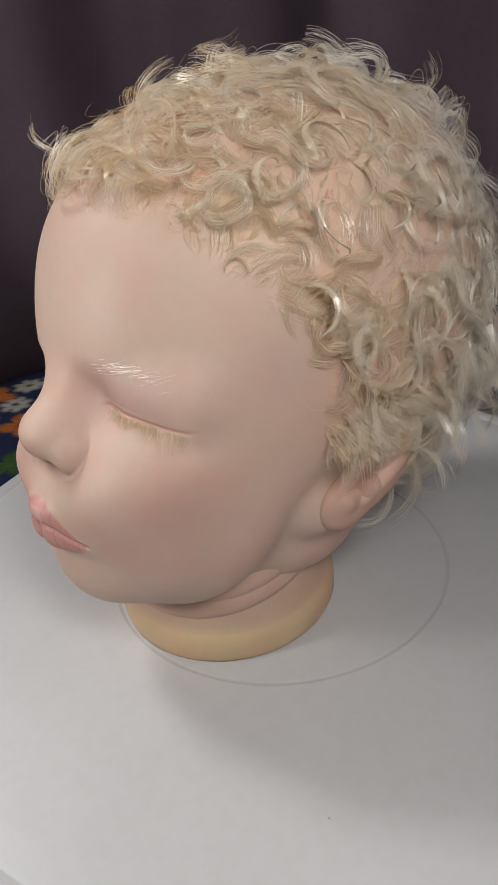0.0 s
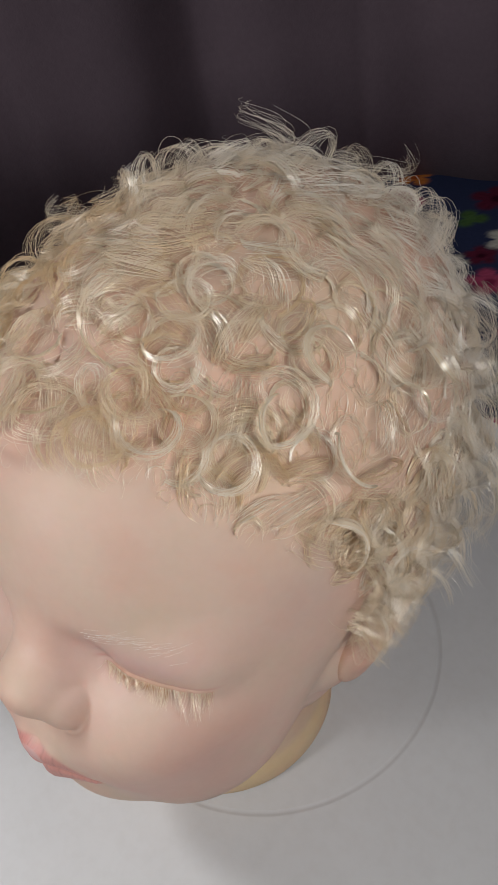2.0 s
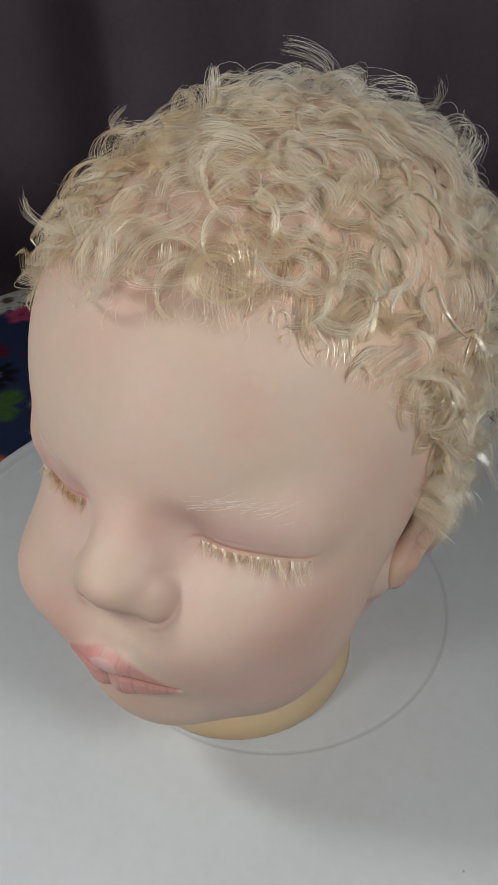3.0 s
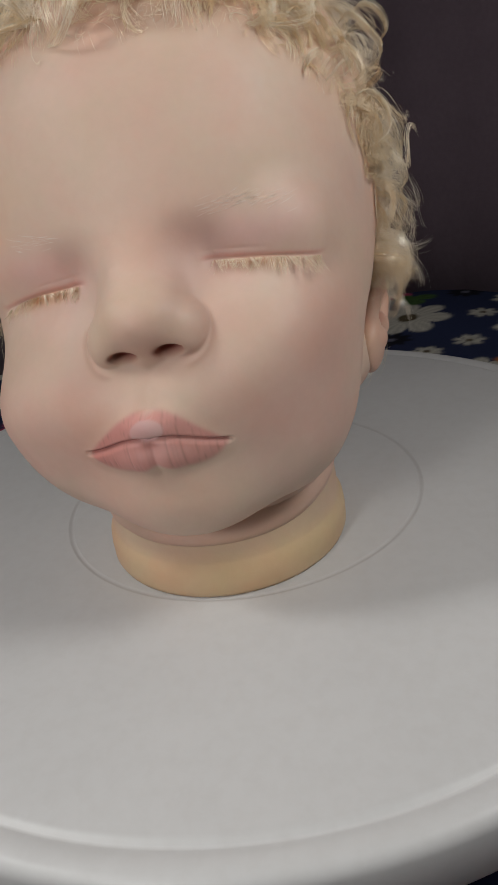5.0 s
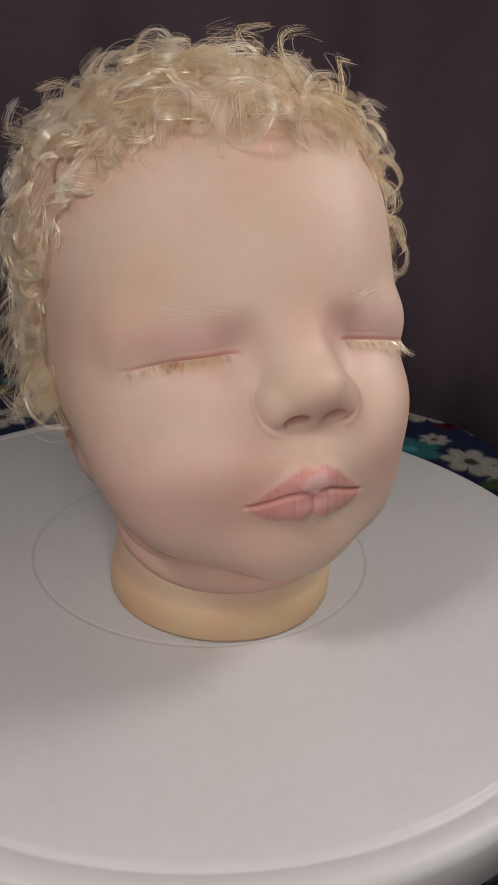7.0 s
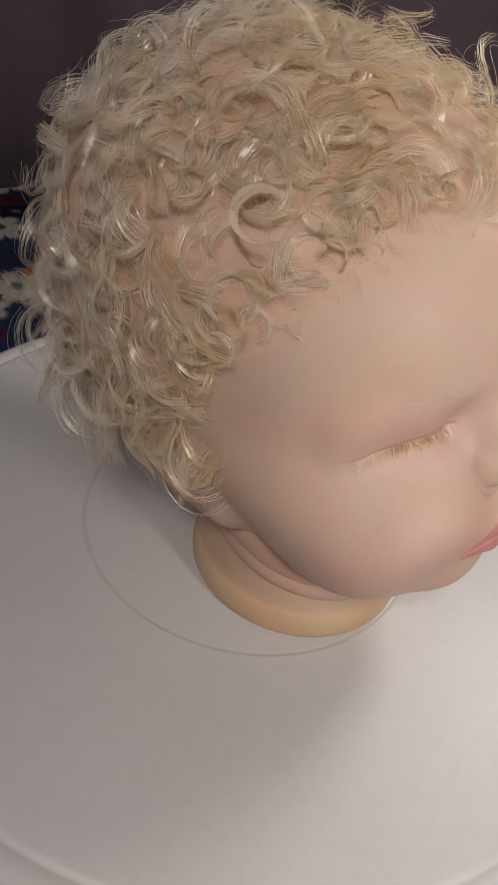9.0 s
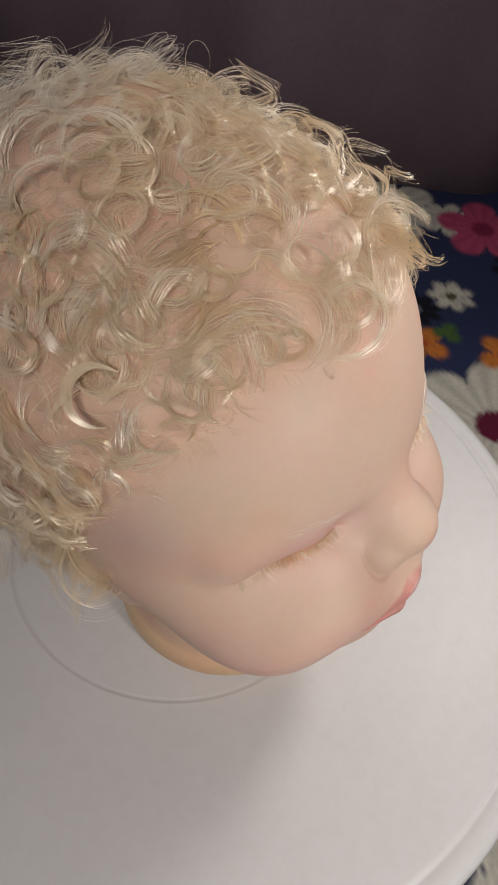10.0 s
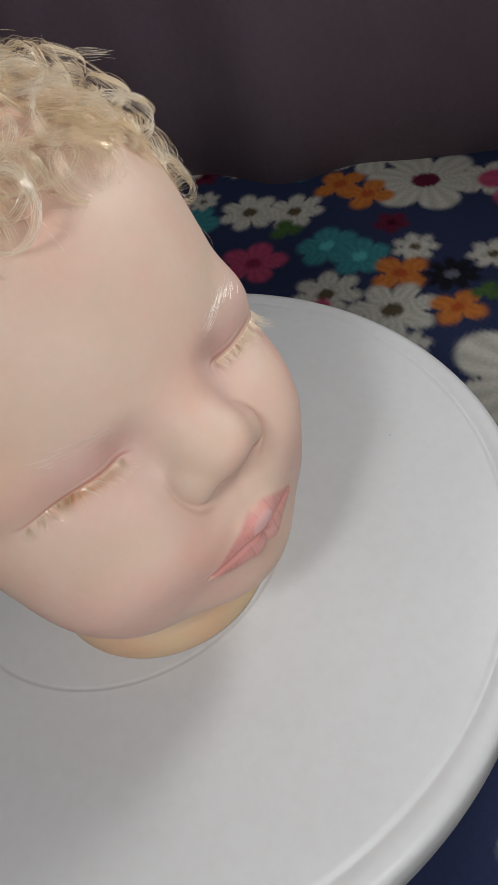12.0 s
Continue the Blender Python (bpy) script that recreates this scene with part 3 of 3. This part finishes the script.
def show_lock(rng, centre, radius, start, turn, tail, lift=0.0065, wide=0.0012, per=42, k=22):
    """One large curl that lies open on the scalp: a ribbon of hairs round a ring, with a free tail. Seen from outside, the angle
    runs clockwise from the side where the scalp's level line goes off to the left."""
    centre = np.array(centre)
    axis = unit(centre - HEAD_MID)
    e1 = unit(np.cross(axis, np.array((0.0, 0.0, 1.0))))
    e2 = np.cross(e1, axis)
    s = np.linspace(0, 1, k)
    a = radians(start) + radians(turn) * s
    r = radius * (1 + tail * s ** 3)
    line = centre + r[:, None] * (np.cos(a)[:, None] * e1 + np.sin(a)[:, None] * e2)
    line = line + axis * (0.002 + lift * np.sin(np.pi * s) ** 0.35)[:, None]
    w = wide * (0.5 + 0.5 * np.sin(np.pi * s)) * (1 - 0.5 * s ** 3)
    way = unit(np.gradient(line, axis=0))
    flat_side = np.cross(way, axis)
    off1, off2 = rng.normal(0, 0.55, (per, 1, 1)), rng.normal(0, 0.30, (per, 1, 1))
    pts = line[None] + w[None, :, None] * (off1 * (0.7 * flat_side + 0.7 * axis)[None] + off2 * axis)
    pts = keep_outside(pts, np.full(per, 0.022))
    rad = (0.000044 * rng.uniform(0.8, 1.2, per))[:, None] * (1.05 - 0.6 * s ** 2)[None]
    tone = rng.uniform(0, 1, (per, 1))
    return strands(pts, rad, np.array((0.91, 0.79, 0.59)) * (1 - tone) + np.array((0.98, 0.94, 0.85)) * tone)


def lashes_and_brows(rng):
    n, k = 900, 7
    sides = np.repeat((1.0, -1.0), n // 2)
    u = rng.uniform(0.06, 1.0, n)
    x, z = lid_line(u)
    p0 = np.stack([x, np.full(n, -0.06), z - 0.0002], 1)
    for _ in range(60):
        p0[:, 1] += np.clip(half_form(p0) * 0.7, -0.002, 0.004)
    p0[:, 1] += 0.0010 * smooth01((x - 0.0115) / 0.004) * smooth01((0.0380 - x) / 0.010)
    # they grow in small tufts, each with a lean and a length of its own
    tuft = np.floor(u * 26).astype(int) + np.where(sides < 0, 30, 0)
    tuft_lean, tuft_long = rng.normal(0, 0.30, 60)[tuft], rng.uniform(0.62, 1.12, 60)[tuft]
    short = rng.uniform(0, 1, n) < np.where(sides < 0, 0.5, 0.22)
    ln = rng.uniform(0.0030, 0.0052, n) * (0.80 + 0.25 * u) * tuft_long * np.where(short, 0.55, 1.0)
    s = np.linspace(0, 1, k)[None]
    side = (u - 0.35) * 0.7 + tuft_lean + rng.normal(0, 0.16, n)
    c = np.stack([p0[:, :1] + (side * ln)[:, None] * s, p0[:, 1:2] - 0.0002 - (ln * 0.62)[:, None] * s,
                  p0[:, 2:] - ln[:, None] * (0.95 * s - 0.35 * s ** 2)], -1)
    c[..., 0] *= sides[:, None]
    c = c + uneven(c.reshape(-1, 3)).reshape(c.shape)
    rad = np.full((n, 1), 0.000026) * (1.0 - 0.6 * s)
    col = np.where((short & (u < 0.8))[:, None], np.array((0.66, 0.43, 0.24)), np.array((0.94, 0.85, 0.70)))
    lash = strands(c, rad, col)
    n = 90
    sides = np.repeat((1.0, -1.0), n // 2)
    u = rng.uniform(0, 1, n)
    x = 0.0135 + 0.0180 * u
    z = 0.0922 + 0.0018 * np.sin(np.pi * u) - 0.0036 * u + rng.normal(0, 0.0007, n)
    p0 = np.stack([x, np.full(n, -0.06), z], 1)
    for _ in range(60):
        p0[:, 1] += np.clip(half_form(p0) * 0.7, -0.002, 0.004)
    ln = rng.uniform(0.0025, 0.0045, n)
    c = np.stack([p0[:, :1] + ln[:, None] * s, p0[:, 1:2] - 0.0002 + (0.35 * ln)[:, None] * s ** 1.5,
                  p0[:, 2:] + (ln * rng.normal(0.08, 0.13, n))[:, None] * s], -1)
    for _ in range(25):
        d = half_form(c.reshape(-1, 3)).reshape(c.shape[:2])
        c[..., 1] += np.clip((d - 0.00003) * 0.7, -0.002, 0.002)
    c[..., 0] *= sides[:, None]
    c = c + uneven(c.reshape(-1, 3)).reshape(c.shape)
    rad = np.full((n, 1), 0.000024) * (1.0 - 0.6 * s)
    brow = strands(c, rad, np.tile(np.array((0.98, 0.95, 0.90)), (n, 1)))
    return lash, brow


# centre, radius, first angle and turn in degrees, growth towards the tail, height and width
SHOW_LOCKS = [((0.0389, 0.0130, 0.1270), 0.0047, -45, 275, 0.15, 0.0030, 0.0008), ((0.0390, 0.0000, 0.1225), 0.0043, -30, 150, 0.4, 0.0026, 0.0009),
              ((0.0473, 0.0209, 0.1136), 0.0043, 130, 165, 0.1, 0.0030, 0.0008),
              ((0.0471, 0.0311, 0.1153), 0.0044, 100, -195, 0.2, 0.0050), ((0.0458, 0.0080, 0.1133), 0.0050, 85, -175, 0.3, 0.0035, 0.0008),
              ((0.0455, -0.0010, 0.0985), 0.0052, 105, 160, 0.1, 0.0035), ((-0.0390, 0.0020, 0.1228), 0.0050, 105, -225, 0.1, 0.0032, 0.0011)]


def doll_head():
    rng = np.random.default_rng(7)
    skin = [head_surface(), ear_piece(1), ear_piece(-1), neck_piece()]
    hair = [curls(rng, 1050, 20, 1.15, 0.0170, gap=0.0010, thin_out=0.95), curls(rng, 2600, 4, 0.8, 0.0060, 8, thick=0.7, thin_out=0.3), ear_fringe(rng, 1), ear_fringe(rng, -1),
            *(show_lock(rng, *lock) for lock in SHOW_LOCKS)]
    v, q, c, mi, at = [], [], [], [], 0
    for group, index in ((skin, 0), (hair, 1), (lashes_and_brows(rng), 2)):
        for vv, qq, cc in group:
            v.append(vv if vv is skin[3][0] else lean(vv)), q.append(qq + at), c.append(cc), mi.append(np.full(len(qq), index))
            at += len(vv)
    me = mesh_from("doll_head", np.concatenate(v), np.concatenate(q), [VINYL, HAIR, HAIR], np.concatenate(mi), np.concatenate(c))
    return tagged(new("doll_head", me), "pale vinyl doll head with blond mohair curls on a white turntable",
                  "doll head")


# ---------------------------------------------------------------- turntable
PLATE = (0.0008, 0.0202)
PLATE_R = 0.1252


def turntable():
    base = tagged(new("cake_turntable"), "white plastic cake turntable with ring groove on a floral quilt", "turntable")
    base.location = (PLATE[0], PLATE[1], -0.078)
    g, r = 0.0530, PLATE_R
    prof = [(0.0005, 0.0), (g - 0.0060, 0.0), (g - 0.0009, 0.0), (g - 0.0008, 0.0), (g - 0.0005, -0.00010), (g - 0.0001, -0.00017), (g + 0.0001, -0.00017), (g + 0.0005, -0.00010), (g + 0.0008, 0.0), (g + 0.0009, 0.0), (g + 0.0060, 0.0),
            (r - 0.016, 0.0), (r - 0.0095, 0.0), (r - 0.0085, -0.0001), (r - 0.0078, -0.0007), (r - 0.0070, -0.0007), (r - 0.0062, -0.0001),
            (r - 0.0025, -0.0003), (r - 0.0008, -0.0010), (r, -0.0028), (r, -0.0130), (r - 0.0010, -0.0150), (r - 0.004, -0.0150),
            (r - 0.004, -0.0040), (0.0005, -0.0040)]
    v, q = lathe([(a, b + 0.078) for a, b in prof], 220)
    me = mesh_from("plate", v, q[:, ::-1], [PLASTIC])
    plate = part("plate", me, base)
    prof = [(0.0005, 0.073), (0.024, 0.0735), (0.026, 0.065), (0.030, 0.040), (0.040, 0.020), (0.070, 0.010), (0.085, 0.006), (0.088, 0.002),
            (0.087, 0.0), (0.0005, 0.0)]
    v, q = lathe(prof, 120)
    part("foot", mesh_from("foot", v, q[:, ::-1], [PLASTIC]), base)
    return base


# ---------------------------------------------------------------- quilt
QUILT_Z = -0.078
NAVY, CREAM, ORANGE = (0.022, 0.030, 0.075), (0.52, 0.50, 0.43), (0.52, 0.17, 0.035)
PINK, TEAL, GREEN, BLACK, WINE = (0.42, 0.065, 0.14), (0.05, 0.22, 0.24), (0.06, 0.12, 0.035), (0.01, 0.01, 0.016), (0.10, 0.01, 0.03)


def flower(col, x, y, cx, cy, size, petals, tint, heart, spin, split):
    """Prints one flower with round petals into the cloth's paint."""
    near = (np.abs(x - cx) < size * 1.2) & (np.abs(y - cy) < size * 1.2)
    dx, dy = x[near] - cx, y[near] - cy
    rr, an = np.hypot(dx, dy), np.arctan2(dy, dx) + spin
    edge = size * (1 - split + split * np.abs(np.cos(an * petals / 2)) ** 0.55)
    w = smooth01((edge - rr) / 0.0055 + 0.5)
    vein = 0.88 + 0.12 * np.cos(an * petals * 3)
    c = col[near]
    c = c + (np.array(tint) * vein[:, None] - c) * w[:, None]
    w2 = smooth01((size * 0.24 - rr) / 0.002 + 0.5)
    c = c + (np.array(heart) - c) * w2[:, None]
    col[near] = c


def quilt():
    rng = np.random.default_rng(3)
    step = 0.0024
    xs, ys = np.arange(-0.75, 0.75, step), np.arange(-0.45, 0.80, step)
    y, x = np.meshgrid(ys, xs, indexing="ij")
    x, y = x.ravel(), y.ravel()
    z = QUILT_Z + 0.0025 * np.sin(x * 31 + 2 * np.sin(y * 17)) * np.sin(y * 23 + 1.3) - 0.002
    col = np.tile(np.array(NAVY), (len(x), 1))
    placed = [("great", 0.343, 0.117, 0.034), ("cream", 0.359, 0.081, 0.018), ("orange", 0.317, 0.168, 0.016), ("orange", 0.312, 0.142, 0.016),
              ("cream", 0.267, 0.209, 0.019), ("cream", 0.280, 0.180, 0.018), ("green", 0.261, 0.173, 0.010), ("teal", 0.254, 0.134, 0.017),
              ("teal", 0.252, 0.108, 0.016), ("cream", 0.274, 0.083, 0.012), ("orange", 0.248, 0.077, 0.016), ("cream", 0.214, 0.106, 0.019),
              ("cream", 0.216, 0.062, 0.023), ("black", 0.259, 0.050, 0.015), ("orange", 0.232, 0.031, 0.014), ("cream", 0.287, 0.039, 0.013),
              ("green", 0.251, 0.024, 0.008), ("great", 0.205, -0.031, 0.041), ("pink", 0.222, 0.169, 0.019), ("pink", 0.194, 0.103, 0.014),
              ("pink", 0.366, 0.056, 0.028), ("pink", -0.180, 0.405, 0.022), ("orange", -0.183, 0.448, 0.013),
              ("teal", 0.237, 0.242, 0.021), ("cream", 0.367, 0.173, 0.033)]
    looks = {"cream": (7, CREAM, (0.09, 0.07, 0.04)), "orange": (4, ORANGE, (0.35, 0.07, 0.02)), "green": (3, GREEN, GREEN),
             "teal": (5, TEAL, (0.09, 0.36, 0.37)), "black": (9, BLACK, (0.12, 0.12, 0.16)), "pink": (5, PINK, (0.20, 0.02, 0.06)),
             "wine": (5, WINE, (0.03, 0.0, 0.01)), "great": (6, CREAM, WINE)}
    tints = ("cream", "cream", "cream", "orange", "pink", "teal", "green", "black", "wine", "pink")
    for _ in range(2600):
        cx, cy, size = rng.uniform(-0.72, 0.72), rng.uniform(-0.42, 0.77), rng.choice((0.010, 0.014, 0.017, 0.022, 0.030))
        if all(math.hypot(cx - a, cy - b) > 0.9 * (size + r) for _, a, b, r in placed):
            tint = tints[rng.integers(len(tints))]
            if size > 0.018 and tint not in ("cream", "pink"):
                continue
            placed.append((tint, cx, cy, size))
    splits = dict(orange=0.7, green=0.75, teal=0.35, great=0.4)
    for tint, cx, cy, size in placed:
        petals, main, heart = looks[tint]
        flower(col, x, y, cx, cy, size * 1.15, petals, main, heart, rng.uniform(0, 6), splits.get(tint, 0.5))
    top = np.stack([x, y, z], 1)
    me = mesh_from("floral_quilt", top, grid_quads(len(ys), len(xs)), [COTTON], paint=col)
    ob = new("floral_quilt", me)
    thick = ob.modifiers.new("thickness", "SOLIDIFY")
    thick.thickness, thick.offset = 0.008, -1
    return tagged(ob, "navy cotton quilt printed with cream, orange, pink and teal flowers", "quilt")


# ---------------------------------------------------------------- room
def hanging(name, path, z0, z1, folds, depth, mat, label):
    """A cloth wall that hangs along a path in the plan, with soft upright folds."""
    path = np.array(path)
    seg = np.r_[0, np.cumsum(np.linalg.norm(np.diff(path, axis=0), axis=1))]
    s = np.linspace(0, seg[-1], int(seg[-1] / 0.006))
    px, py = np.interp(s, seg, path[:, 0]), np.interp(s, seg, path[:, 1])
    nx, ny = np.gradient(py), -np.gradient(px)
    ln = np.hypot(nx, ny)
    w = depth * (np.sin(s * folds) + 0.5 * np.sin(s * folds * 1.73 + 1.1) + 0.3 * np.sin(s * folds * 0.47 + 0.4))
    zs = np.linspace(z0, z1, 14)
    v = np.stack([np.stack([px + nx / ln * w * (0.8 + 0.2 * np.cos(k)), py + ny / ln * w, np.full(len(s), zz)], 1) for k, zz in enumerate(zs)])
    me = mesh_from(name, v.reshape(-1, 3), grid_quads(len(zs), len(s)), [mat])
    ob = new(name, me)
    thick = ob.modifiers.new("thickness", "SOLIDIFY")
    thick.thickness = 0.004
    return tagged(ob, label, "curtain", kind="structure")


drape = [(0.47, -0.30), (0.47, -0.05), (0.445, 0.05), (0.385, 0.115), (0.338, 0.18), (0.295, 0.26), (0.262, 0.36), (0.21, 0.44), (0.12, 0.49), (0.0, 0.50),
         (-0.12, 0.48), (-0.22, 0.43), (-0.30, 0.34), (-0.355, 0.22), (-0.385, 0.10), (-0.39, -0.05), (-0.41, -0.30)]
hanging("wall_curtain", drape, -0.10, 1.5, 42, 0.006, CURTAIN,
        "dark purple cloth curtain with soft upright folds behind the quilt")


def slab(name, lo, hi, mat, label, category):
    bm = bmesh.new()
    bmesh.ops.create_cube(bm, size=1)
    for vert in bm.verts:
        vert.co = Vector([(lo[i] + hi[i]) / 2 + vert.co[i] * (hi[i] - lo[i]) for i in range(3)])
    me = bpy.data.meshes.new(name)
    bm.to_mesh(me)
    bm.free()
    me.materials.append(mat)
    return tagged(new(name, me), label, category, kind="structure")


slab("wall_south", (-2.0, -2.1, -0.6), (2.0, -2.0, 1.8), WALLPAINT, "dim painted wall", "wall")
slab("wall_north", (-2.0, 0.85, -0.6), (2.0, 0.95, 1.8), WALLPAINT, "dim painted wall", "wall")
slab("wall_west", (-2.1, -2.1, -0.6), (-2.0, 0.95, 1.8), WALLPAINT, "dim painted wall", "wall")
slab("wall_east", (2.0, -2.1, -0.6), (2.1, 0.95, 1.8), WALLPAINT, "dim painted wall", "wall")
slab("ceiling", (-2.1, -2.1, 1.8), (2.1, 0.95, 1.9), WALLPAINT, "dim painted ceiling", "ceiling")
slab("floor", (-2.1, -2.1, -0.7), (2.1, 0.95, -0.6), WALLPAINT, "dim floor", "floor")

quilt()
turntable()
doll_head()
